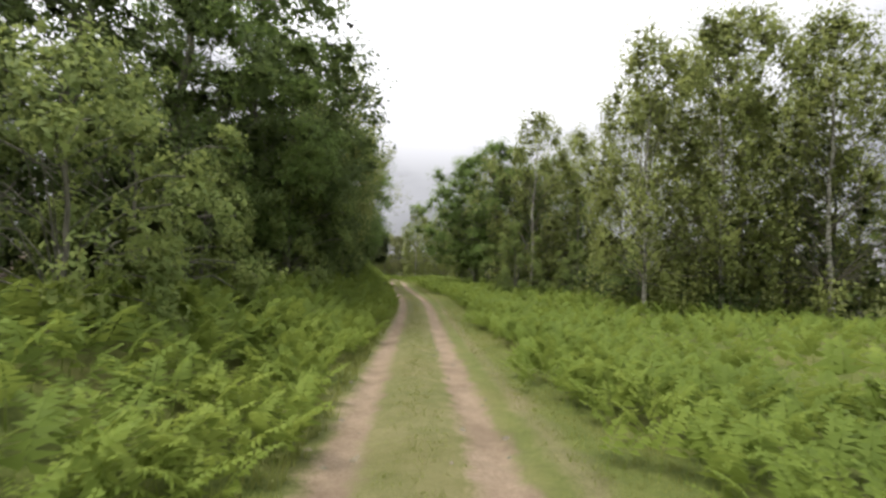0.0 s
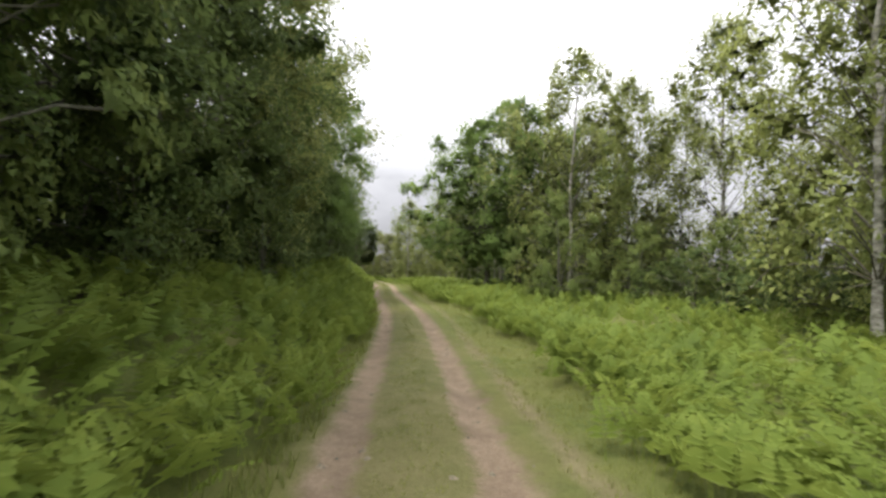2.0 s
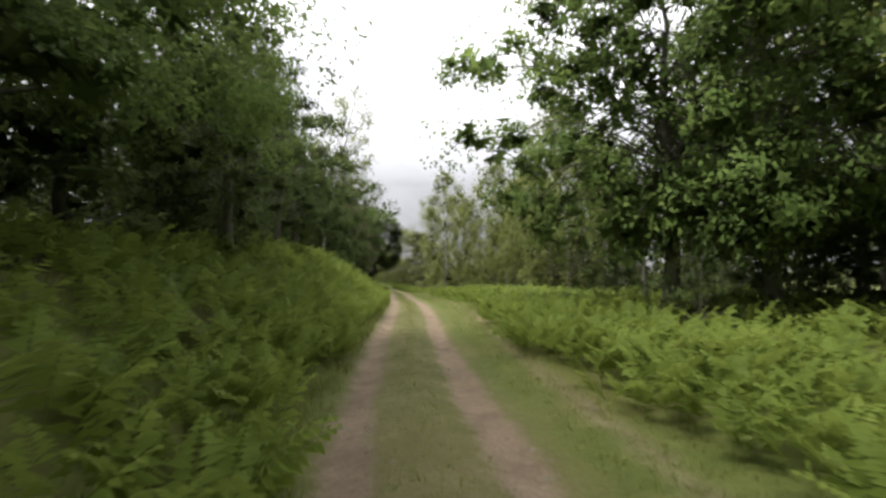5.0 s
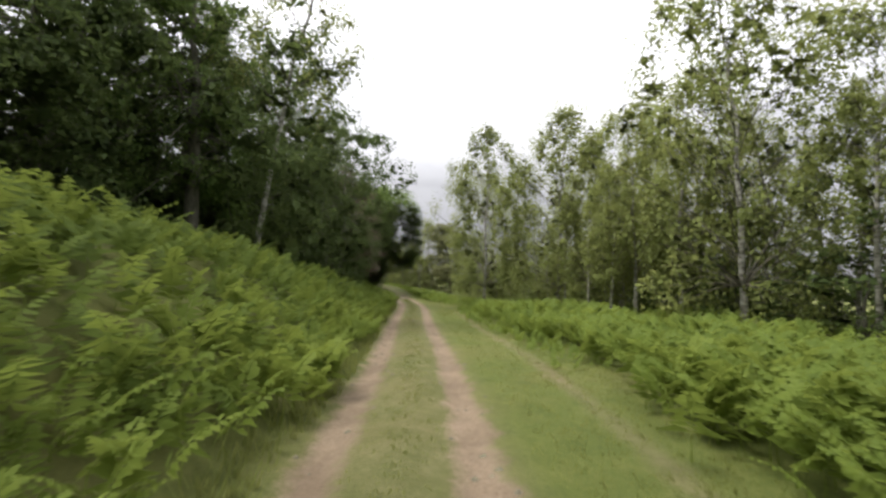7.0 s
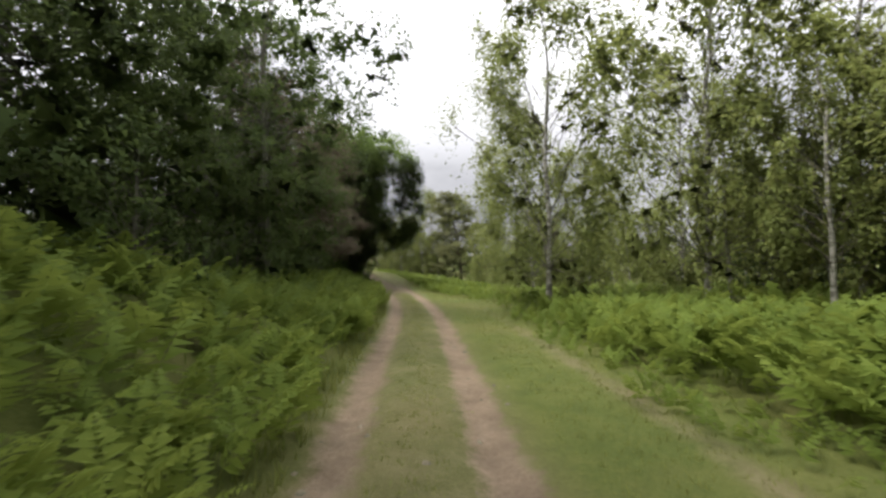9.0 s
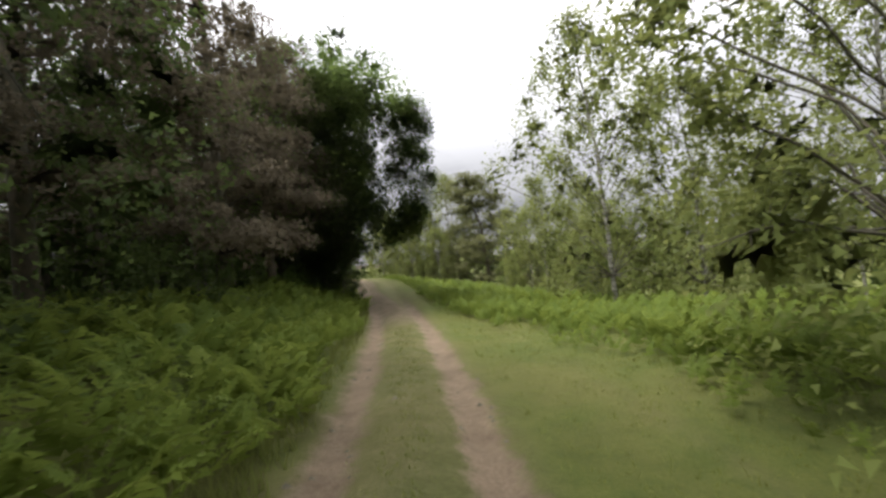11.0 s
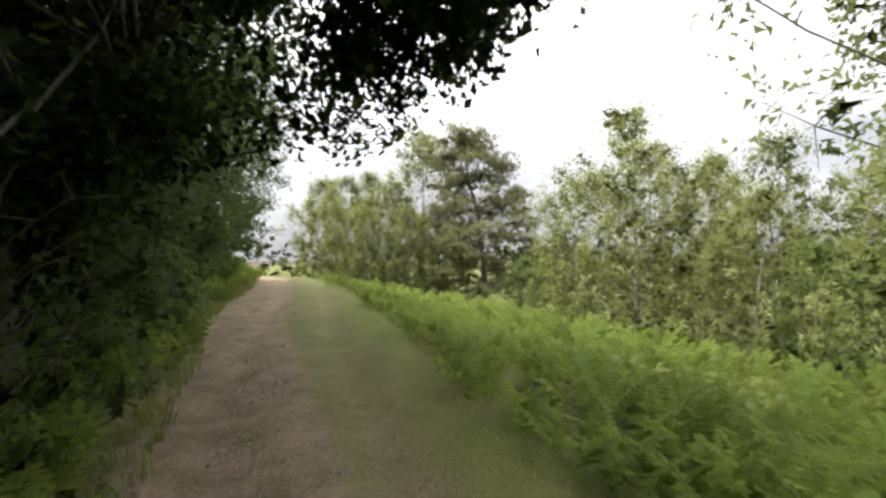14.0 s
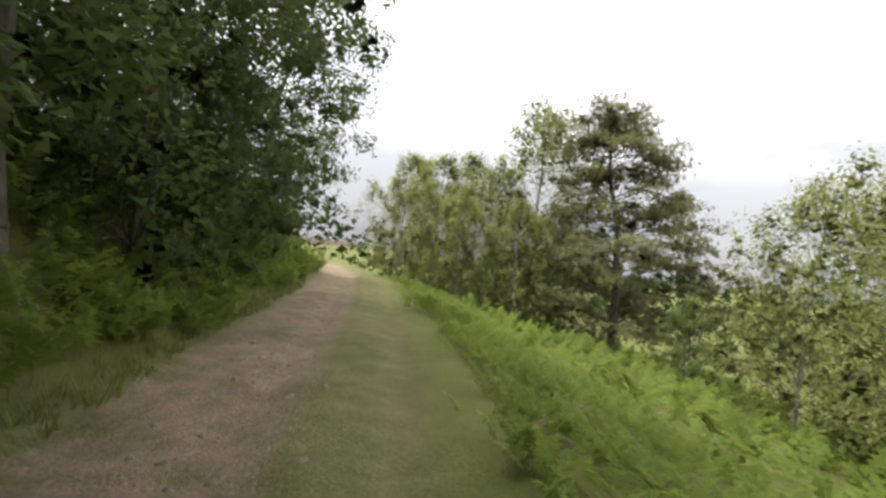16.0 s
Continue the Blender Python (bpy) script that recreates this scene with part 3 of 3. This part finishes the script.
def plant(kind, x, y, tall, turn=0.0, variant=0, wide=1.0, lean=0.0, group="", label="", trim=""):
    """A tree of that kind and height on the ground at (x, y)."""
    form, h0, spread, base, boughs, sprays, per, size, core, puff, leaf, bark, limb_bark, words, category = KINDS[kind]
    f = tall / h0
    m = pose(x, y, float(ground_z(x, y)) - 0.08, 0, lean, 0) @ pose(0, 0, 0, 0, 0, turn) @ Matrix.Diagonal((f * wide, f * wide, f, 1))
    if (kind, variant) in grown and not trim:
        ob = copy_thing(grown[kind, variant], m)
    else:
        trunk, limbs, crown, fine = tree_parts(form, 11 * variant + len(kind), h0, spread, base, boughs, sprays, per, size, core, puff)
        ob = new(category.replace(" ", "_"))
        if trim:
            trunk, limbs, crown = (cleared(part, m, trim, fine) for part in (trunk, limbs, crown))
        new("trunk", raw_mesh("trunk", *trunk, MATERIALS[bark], True)).parent = ob
        leaf_mesh = raw_mesh("crown", *crown[:2], MATERIALS[leaf], True, gaze=crown[2])
        foliage = new("crown", leaf_mesh)
        foliage.parent = ob
        tagged(new("branchwork", raw_mesh("branchwork", *limbs, MATERIALS[limb_bark], True)), kind="stuff").parent = foliage
        ob.matrix_basis = m
        if not trim:
            grown[kind, variant] = ob
    ob["group"] = group or category + "s"
    return tagged(ob, label or words, category)


def beside(y, u):
    """The x of a spot u metres right of the camera's line."""
    return float(way_x(y)) + u


# ---- trees right of the track: x, y, height ----
for k, (x, y, h) in enumerate([(12.4, 27.8, 16.5), (17.4, 28.5, 18.2), (22.0, 26.0, 17.8), (20.2, 31.0, 17.6), (10.6, 51.0, 14.9), (21.3, 49.4, 16.2), (22.5, 57.0, 13.5), (16.5, 54.0, 14.0),
                               (27.5, 40.0, 14.0), (28.0, 31.0, 15.0), (-3.3, 100.0, 14.6), (2.0, 97.5, 11.6), (6.0, 95.8, 12.4), (11.0, 95.0, 13.0), (-1.4, 122.3, 13.5), (3.6, 122.8, 12.0), (9.0, 117.0, 15.0)]):
    plant("birch", x, y, h, 67.0 * k, k % 3, group="birches right of the track", trim="near" if x < -2 else "")
for k, (x, y, h) in enumerate([(5.5, 60.2, 16.6), (11.0, 63.0, 15.5), (16.5, 65.0, 15.0), (8.2, 58.6, 16.0)]):
    plant("oak", x, y, h, 50.0 * k + 20, k % 2, 0.95 if k == 0 else 0.9)
rng = np.random.default_rng(5)
for k in range(18):
    y = 89 + 22 * (k + rng.uniform(0, 0.6)) / 18
    plant("slim_birch", beside(y, rng.uniform(11, 22)), y, rng.uniform(8.5, 11), rng.uniform(0, 360), k % 2, lean=rng.uniform(-4, 4))
plant("slim_birch", beside(78, 15), 78, 15.0, 40, 0)
plant("slim_birch", beside(81, 17), 81, 14.0, 140, 1)
plant("birch", 7.2, 82.5, 13.5, 200, 2)
for k, (x, y, h) in enumerate([(4.7, 88.3, 12.0), (3.5, 88.9, 11.5), (6.6, 87.2, 13.0), (8.6, 90.0, 13.5), (11.0, 86.5, 14.0), (3.2, 93.0, 12.0)]):
    plant("slim_birch", x, y, h, 75.0 * k, k % 2, 1.2, lean=(0, 4, -3, 2, -2, 3)[k])
for k in range(30):
    y = 22 + 96 * (k + rng.uniform(0, 0.8)) / 30
    plant("back_tree", beside(y, rng.uniform(22, 34)), y, rng.uniform(8, 11), rng.uniform(0, 360), k % 3)
for k, (x, y, h) in enumerate([(8.5, 70.0, 11.0), (12.5, 72.5, 12.0), (16.5, 71.0, 11.0), (20.0, 68.0, 12.0), (14.0, 77.0, 11.0), (9.5, 76.0, 10.0), (15.0, 53.0, 11.0), (18.5, 51.0, 10.0), (25.5, 47.0, 11.0), (23.5, 43.5, 9.0), (6.0, 101.0, 10.0), (9.5, 100.0, 11.0)]):
    plant("back_tree", x, y, h, 60.0 * k, k % 3)
plant("birch", beside(31, -6.6), 31.0, 13.4, 130, 1, 1.1, lean=11.0, trim="near", label="silver birch drooping over the wood's edge")
for k, (y, u, h) in enumerate([(84.0, 18.5, 12.0), (88.5, 17.5, 11.5), (92.0, 19.5, 12.5), (95.5, 17.0, 11.0), (99.0, 19.0, 11.5), (103.0, 18.0, 11.0), (107.5, 20.0, 11.0), (61.5, 19.0, 13.0), (57.0, 21.0, 12.0), (72.0, 25.0, 12.0)]):
    plant("back_tree", beside(y, u), y, h, 47.0 * k, k % 3)
# ---- down the slope at the end ----
plant("pine", -8.8, 151.8, 14.2, 30)
for k, (x, y, h) in enumerate([(-13.5, 157.5, 13.0), (-3.7, 135.8, 8.2), (0.5, 137.8, 7.5), (-4.5, 142.0, 7.8), (4.7, 139.0, 8.6), (-18.0, 158.0, 8.6), (-14.5, 151.0, 6.2), (9.0, 136.0, 9.0), (1.5, 146.0, 9.5), (14.0, 134.0, 10.0),
                               (-22.5, 163.0, 8.5), (-1.5, 131.0, 5.0), (-16.4, 154.5, 8.0), (-20.2, 157.0, 7.6), (-12.2, 153.0, 6.4), (-17.6, 150.5, 5.4), (-21.5, 152.0, 6.0)]):
    plant("birch", x, y, h, 41.0 * k, k % 3, 1.1, group="birches down the slope")
for k in range(24):
    plant("back_tree", -75 + 125 * (k + rng.uniform()) / 24, rng.uniform(163, 190), rng.uniform(6, 8.5), rng.uniform(0, 360), k % 3)
# ---- the wood left of the track ----
plant("hanging_oak", -16.2, 120.6, 13.0, 75, trim="over")
plant("hanging_oak", -16.0, 116.8, 12.5, 210, 1, 0.85, trim="over")
for k, (y, u, h) in enumerate([(105.5, -7.4, 12.0), (109.5, -5.6, 12.5), (113.0, -5.0, 12.0), (117.0, -5.4, 12.5), (123.0, -9.0, 12.0)]):
    plant("dead_pine", beside(y, u), y, h, 70.0 * k, k % 2, trim="edge")
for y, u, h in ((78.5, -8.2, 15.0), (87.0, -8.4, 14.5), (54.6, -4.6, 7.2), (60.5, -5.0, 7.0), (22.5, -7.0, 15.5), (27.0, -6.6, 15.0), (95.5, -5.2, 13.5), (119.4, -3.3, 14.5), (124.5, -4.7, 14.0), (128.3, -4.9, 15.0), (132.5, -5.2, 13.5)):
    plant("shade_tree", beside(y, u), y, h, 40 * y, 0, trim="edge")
plant("oak", beside(43.5, -6.2), 43.5, 13.5, 20, 0, 0.85, trim="near", label="leafy oak at the wood's edge leaning towards the track")
plant("shade_tree", beside(107.5, -10.5), 107.5, 13.5, 60, 0)
plant("shade_tree", beside(112.5, -10.5), 112.5, 13.0, 160, 1)
plant("shade_tree", -23.2, 137.0, 13.0, 140, 1)
plant("shade_tree", -25.5, 143.0, 12.0, 100, 0)
for k in range(27):
    y = 9 + 97 * (k + rng.uniform(0, 0.5)) / 27
    kind = "dead_pine" if 101 < y else "oak" if k % 8 == 3 else "shade_tree"
    u = np.interp(y, [0, 26, 34, 50, 58, 66, 70, 85, 90, 97, 110], [-10.2, -8.0, -7.2, -6.9, -7.5, -9.4, -10.8, -10.8, -9.0, -7.2, -6.2])
    plant(kind, beside(y, u - rng.uniform(0, 1.0)), y, rng.uniform(12, 15) if not 53 < y < 66 else rng.uniform(10, 11.5), rng.uniform(0, 360), k % 2, trim="edge")
for k, (y, u, h) in enumerate([(29.0, -6.8, 12.0), (36.0, -4.8, 13.0), (100.0, -6.5, 12.0), (102.0, -7.5, 13.0), (61.0, -6.2, 12.0)]):
    plant("bare_birch", beside(y, u), y, h, 77.0 * k, k % 2, 0.55, lean=(8, -3, -4, 3, 5)[k])
plant("tall_birch", beside(81.3, -6.8), 81.3, 16.0, 77, 0, 1.0, lean=10.0)
for k in range(34):
    y = -4 + 165 * (k + rng.uniform(0, 0.8)) / 34
    plant("back_tree", beside(y, -rng.uniform(12, 15.5) - (3.0 if 62 < y < 112 else 0.0)), y, rng.uniform(12, 16), rng.uniform(0, 360), k % 3)
for k, (y, u, h) in enumerate([(62, -12.5, 14.0), (67, -15.5, 15.5), (71, -16.5, 16.5), (75, -15.5, 16.0), (79, -16.5, 17.0), (83, -15.5, 16.5), (87, -16.0, 16.0), (91, -14.5, 15.5), (95, -13.0, 15.0), (43, -11.0, 15.5), (48, -11.5, 15.0), (53, -11.0, 14.0), (37, -11.5, 15.5), (100, -12.0, 15.0), (104.5, -11.5, 15.0), (109.5, -13.0, 15.0), (107.0, -9.0, 13.5), (111.5, -9.2, 13.5), (115.5, -9.5, 13.0), (131.0, -10.0, 13.0), (135.5, -9.0, 12.5), (113.0, -12.5, 15.5), (117.0, -13.5, 15.5), (121.0, -11.5, 15.0), (118.5, -9.0, 14.0), (124.5, -14.0, 15.0), (73.5, -12.5, 16.5), (77.5, -13.0, 17.5), (81.5, -12.5, 17.0), (85.5, -12.5, 17.5), (90.0, -11.5, 16.0), (125.5, -9.5, 14.0), (129.5, -9.0, 14.5), (133.5, -9.5, 14.0), (138.0, -8.5, 13.0)]):
    plant("back_tree", beside(y, u), y, h, 50.0 * k, k % 3)
for k in range(11):
    y = -6 + 180 * (k + rng.uniform(0, 0.8)) / 21
    plant("back_tree", beside(y, -rng.uniform(18, 26)), y, rng.uniform(13, 17), rng.uniform(0, 360), k % 3)
for k, (x, y, h) in enumerate([(-5.2, 7.0, 4.4), (-6.0, 9.8, 5.0), (-6.2, 13.2, 3.4), (-5.5, 18.8, 3.8), (-5.7, 23.5, 3.2), (7.4, 42.6, 4.8), (16.5, 41.0, 4.4), (13.0, 44.0, 3.6), (9.0, 52.5, 3.4), (14.5, 33.5, 3.0), (19.0, 33.0, 3.2), (-1.0, 129.0, 3.2), (-6.5, 146.5, 3.4), (3.5, 131.5, 3.6)]):
    plant("shrub", x, y, h, 80.0 * k, k % 2, 0.85, group="bushes by the track")
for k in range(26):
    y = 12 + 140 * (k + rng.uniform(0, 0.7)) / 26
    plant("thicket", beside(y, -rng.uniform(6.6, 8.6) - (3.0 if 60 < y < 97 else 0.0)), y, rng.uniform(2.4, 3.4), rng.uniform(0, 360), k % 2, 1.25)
# Most of these bushes are added to darken open gaps and hide trunks.
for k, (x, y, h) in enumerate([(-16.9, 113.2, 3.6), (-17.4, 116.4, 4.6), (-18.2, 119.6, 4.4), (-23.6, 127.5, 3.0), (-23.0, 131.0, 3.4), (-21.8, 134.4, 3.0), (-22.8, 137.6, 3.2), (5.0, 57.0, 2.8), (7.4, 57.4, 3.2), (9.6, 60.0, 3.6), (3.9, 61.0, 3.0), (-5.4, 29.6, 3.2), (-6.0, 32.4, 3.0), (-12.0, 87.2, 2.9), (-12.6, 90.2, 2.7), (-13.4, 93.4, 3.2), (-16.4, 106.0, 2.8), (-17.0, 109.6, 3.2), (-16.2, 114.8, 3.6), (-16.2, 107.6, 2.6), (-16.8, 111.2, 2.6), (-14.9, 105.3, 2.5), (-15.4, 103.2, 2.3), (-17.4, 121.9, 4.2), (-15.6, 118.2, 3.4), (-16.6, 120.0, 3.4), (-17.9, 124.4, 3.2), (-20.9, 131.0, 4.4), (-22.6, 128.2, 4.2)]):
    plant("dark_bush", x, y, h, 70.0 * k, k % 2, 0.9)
for k in range(22):
    y = 26 + 76 * (k + rng.uniform(0, 0.7)) / 22
    plant("thicket", beside(y, rng.uniform(15, 20)), y, rng.uniform(2.2, 3.6), rng.uniform(0, 360), k % 2, 1.3)


def woodland(name, label, xs, ys, low, high, seed, size):
    """Far foliage that closes the view between the trees: loose clumps of leaf sprays."""
    rng = np.random.default_rng(seed)
    own = np.repeat(np.arange(len(xs)), 9)
    r = rng.normal(size=(len(own), 3)) * np.array([1.0, 1.0, 0.8])
    mid = np.column_stack([xs, ys, ground_z(xs, ys) + rng.uniform(low, high, len(xs))])
    v, f, gaze = lobed(rng, mid[own] + r, size, 0.3)
    return tagged(new(name, raw_mesh(name, v, f, M_SHADED_LEAF, True, gaze=gaze)), label, "woodland", kind="stuff")


y = rng.uniform(10, 200, 420)
woodland("woodland", "far green wood behind the birches", way_x(y) + rng.uniform(36, 48, len(y)), y, 0.3, 8.0, 51, 1.3)
y = rng.uniform(-20, 220, 460)
woodland("woodland", "deep shaded wood behind the edge trees", way_x(y) - rng.uniform(26, 36, len(y)), y, 0.3, 9.0, 52, 1.3)
x = rng.uniform(-110, 90, 420)
woodland("woodland", "far green wood beyond the slope", x, rng.uniform(195, 215, len(x)), 0.3, 8.0, 53, 1.3)


def bracken(name, label, xs, ys, seed, pairs, scale):
    """Arching fronds, each a stem with paired side leaflets that shorten towards the tip."""
    rng = np.random.default_rng(seed)
    n = len(xs)
    scale = np.broadcast_to(scale, (n,))
    base = np.column_stack([xs, ys, ground_z(xs, ys) - 0.03])
    az = rng.uniform(0, 2 * np.pi, n)
    ahead = np.column_stack([np.cos(az), np.sin(az), 0 * az])
    side = np.column_stack([-np.sin(az), np.cos(az), 0 * az])
    up = np.array([[0, 0, 1.0]])
    tall = (scale * (rng.uniform(0.6, 1.15, n) + 0.16 * waves(xs * 1.7, ys * 1.7)))[:, None]
    reach = (scale * rng.uniform(0.35, 0.85, n))[:, None]

    def stem(t):
        return base + ahead * reach * t ** 1.8 + up * tall * (1.12 * t - 0.28 * t ** 3.2)

    verts = []
    for a, b in ((0, 0.35), (0.35, 0.7), (0.7, 1.0)):
        p, q = stem(a), stem(b)
        w = 0.009 * scale[:, None] * (1.1 - a)
        verts.append(np.stack([p - side * w, p + side * w, q], 1))
    for k in range(pairs):
        t = 0.30 + 0.68 * (k + 0.3) / pairs
        ln = tall * 0.31 * (1 - (t - 0.30) / 0.72) ** 0.75 * rng.uniform(0.75, 1.2, (n, 1))
        wide = tall * 0.80 / pairs * 0.60
        p = stem(t)
        along = unit(stem(t + 0.02) - p)
        for s in (-1, 1):
            go = unit(side * s + along * 0.45 + up * rng.normal(-0.05, 0.22, (n, 1)))
            tip = p + go * ln - up * ln * 0.22
            if pairs < 12:
                verts.append(np.stack([p + along * wide, tip, p - along * wide * 0.8 + go * ln * 0.12], 1))
            else:
                belly = p + go * ln * 0.42
                verts.append(np.stack([p, belly + along * wide, tip], 1))
                verts.append(np.stack([p, tip, belly - along * wide], 1))
    v = np.stack(verts, 1).reshape(-1, 3)
    me = raw_mesh(name, v, np.arange(len(v)).reshape(-1, 3), M_BRACKEN)
    return tagged(new(name, me), label, "bracken", kind="stuff")


def rise(ys):
    """How tall the bracken on the open side stands along the way."""
    return np.interp(ys, [0, 40, 60, 74, 92, 104, 112, 119, 125, 150], [0.80, 0.82, 0.9, 1.1, 1.1, 0.75, 0.75, 0.65, 0.5, 0.55])


rng = np.random.default_rng(21)
y = rng.uniform(2, 150, 13000)
edge = smooth(y, EDGE_Y, EDGE) + 0.5 * np.sin(0.9 * y) * np.sin(0.37 * y + 1) + rng.normal(0, 0.25, len(y))
u = edge + 4.0 * rng.uniform(0, 1, len(y)) ** 1.15
first = u - edge < 1.1
bracken("bracken", "bright green bracken fronds along the track's open side", (way_x(y) + u)[~first], y[~first], 31, 8, rise(y[~first]))
bracken("bracken", "feathery bracken fronds leaning out at the verge", (way_x(y) + u)[first], y[first], 36, 12, rise(y[first]) * 0.97)
y = rng.uniform(8, 165, 7000)
u = smooth(y, EDGE_Y, EDGE) + 3.6 + 15 * rng.uniform(0, 1, len(y))
bracken("bracken", "sea of green bracken running back to the birches", way_x(y) + u, y, 32, 5, 1.05)
y = rng.uniform(2.5, 150, 12500)
u = smooth(y, SIDE_Y, FOOT) - 0.25 - 0.25 * np.sin(0.8 * y) - 5.2 * rng.uniform(0, 1, len(y)) ** 1.25
first = u - smooth(y, SIDE_Y, FOOT) > -1.3
bracken("bracken", "tall green bracken on the bank below the wood", (way_x(y) + u)[~first], y[~first], 33, 9, 0.92)
bracken("bracken", "feathery bracken fronds at the foot of the bank", (way_x(y) + u)[first], y[first], 37, 12, 0.85)

y = rng.uniform(72, 122, 900)
u = smooth(y, EDGE_Y, EDGE) * rng.uniform(0.72, 1.0, len(y)) + 0.25 * np.sin(y * 1.3)
bracken("bracken", "low young bracken straying over the grass verge", way_x(y) + u, y, 35, 6, 0.45)
y = rng.uniform(4, 150, 3200)
bracken("bracken", "shaded bracken under the edge of the wood", way_x(y) - rng.uniform(6, 14, len(y)), y, 34, 5, 0.9)


def grass(name, label, xs, ys, seed, tall, blades=5):
    rng = np.random.default_rng(seed)
    n = len(xs)
    xs, ys, hs = np.repeat(xs, blades), np.repeat(ys, blades), np.repeat(tall, blades) * rng.uniform(0.5, 1.2, n * blades)
    xs, ys = xs + rng.normal(0, 0.035, len(xs)), ys + rng.normal(0, 0.035, len(xs))
    base = np.column_stack([xs, ys, ground_z(xs, ys) - 0.01])
    az = rng.uniform(0, 2 * np.pi, len(xs))
    out = np.column_stack([np.cos(az), np.sin(az), 0 * az])
    side = np.column_stack([-np.sin(az), np.cos(az), 0 * az])
    h = hs[:, None]
    up = np.array([[0, 0, 1.0]])
    w = 0.006 + 0.03 * h
    verts = np.stack([base - side * w, base + side * w, base + up * h + out * h * 0.5], 1).reshape(-1, 3)
    me = raw_mesh(name, verts, np.arange(len(verts)).reshape(-1, 3), M_GRASS)
    return tagged(new(name, me), label, "grass", kind="stuff")


y = rng.uniform(2, 140, 22000)
u = 1.5 + (smooth(y, EDGE_Y, EDGE) - 1.2) * rng.uniform(0, 1, len(y)) ** 0.8
grass("grass", "short green and straw grass on the verge", way_x(y) + u, y, 41, rng.uniform(0.02, 0.085, len(y)), 4)
y = rng.uniform(2, 140, 3500)
grass("grass", "tufty grass at the foot of the bank", way_x(y) + smooth(y, SIDE_Y, FOOT) + 0.1 - 0.5 * rng.uniform(0, 1, len(y)), y, 42, rng.uniform(0.08, 0.28, len(y)))
y = rng.uniform(2, 110, 5500)
grass("grass", "thin worn grass between the wheel ruts", way_x(y) + 0.06 + rng.normal(0, 0.22, len(y)), y, 43, rng.uniform(0.02, 0.06, len(y)))


def clods(name, label, xs, ys, seed):
    """Small stones and clods, each a squashed uneven lump."""
    rng = np.random.default_rng(seed)
    n = len(xs)
    ring = np.array([(1, 0, 0.1), (0.5, 0.87, 0.0), (-0.5, 0.87, 0.12), (-1, 0, 0.0), (-0.5, -0.87, 0.1), (0.5, -0.87, 0.0), (0.1, 0.1, 0.75)])
    size = rng.uniform(0.02, 0.06, (n, 1, 1)) * rng.uniform(0.7, 1.3, (n, 7, 3))
    v = np.column_stack([xs, ys, ground_z(xs, ys) - 0.008])[:, None] + ring[None] * size
    f = np.array([(k, (k + 1) % 6, 6) for k in range(6)])
    return tagged(new(name, raw_mesh(name, v, (np.arange(n)[:, None, None] * 7 + f[None]).reshape(-1, 3), M_STONE, True)), label, "stones", kind="stuff")


y = np.concatenate([rng.uniform(3, 112, 500), rng.uniform(110, 140, 420)])
u = np.where(y < 112, rng.choice([-0.74, 0.86], len(y)) + rng.normal(0, 0.25, len(y)), np.interp(y, [112, 126], [-0.1, -1.2]) + rng.normal(0, 0.55, len(y)))
clods("stones", "loose stones and earth clods in the wheel ruts", way_x(y) + u, y, 61)
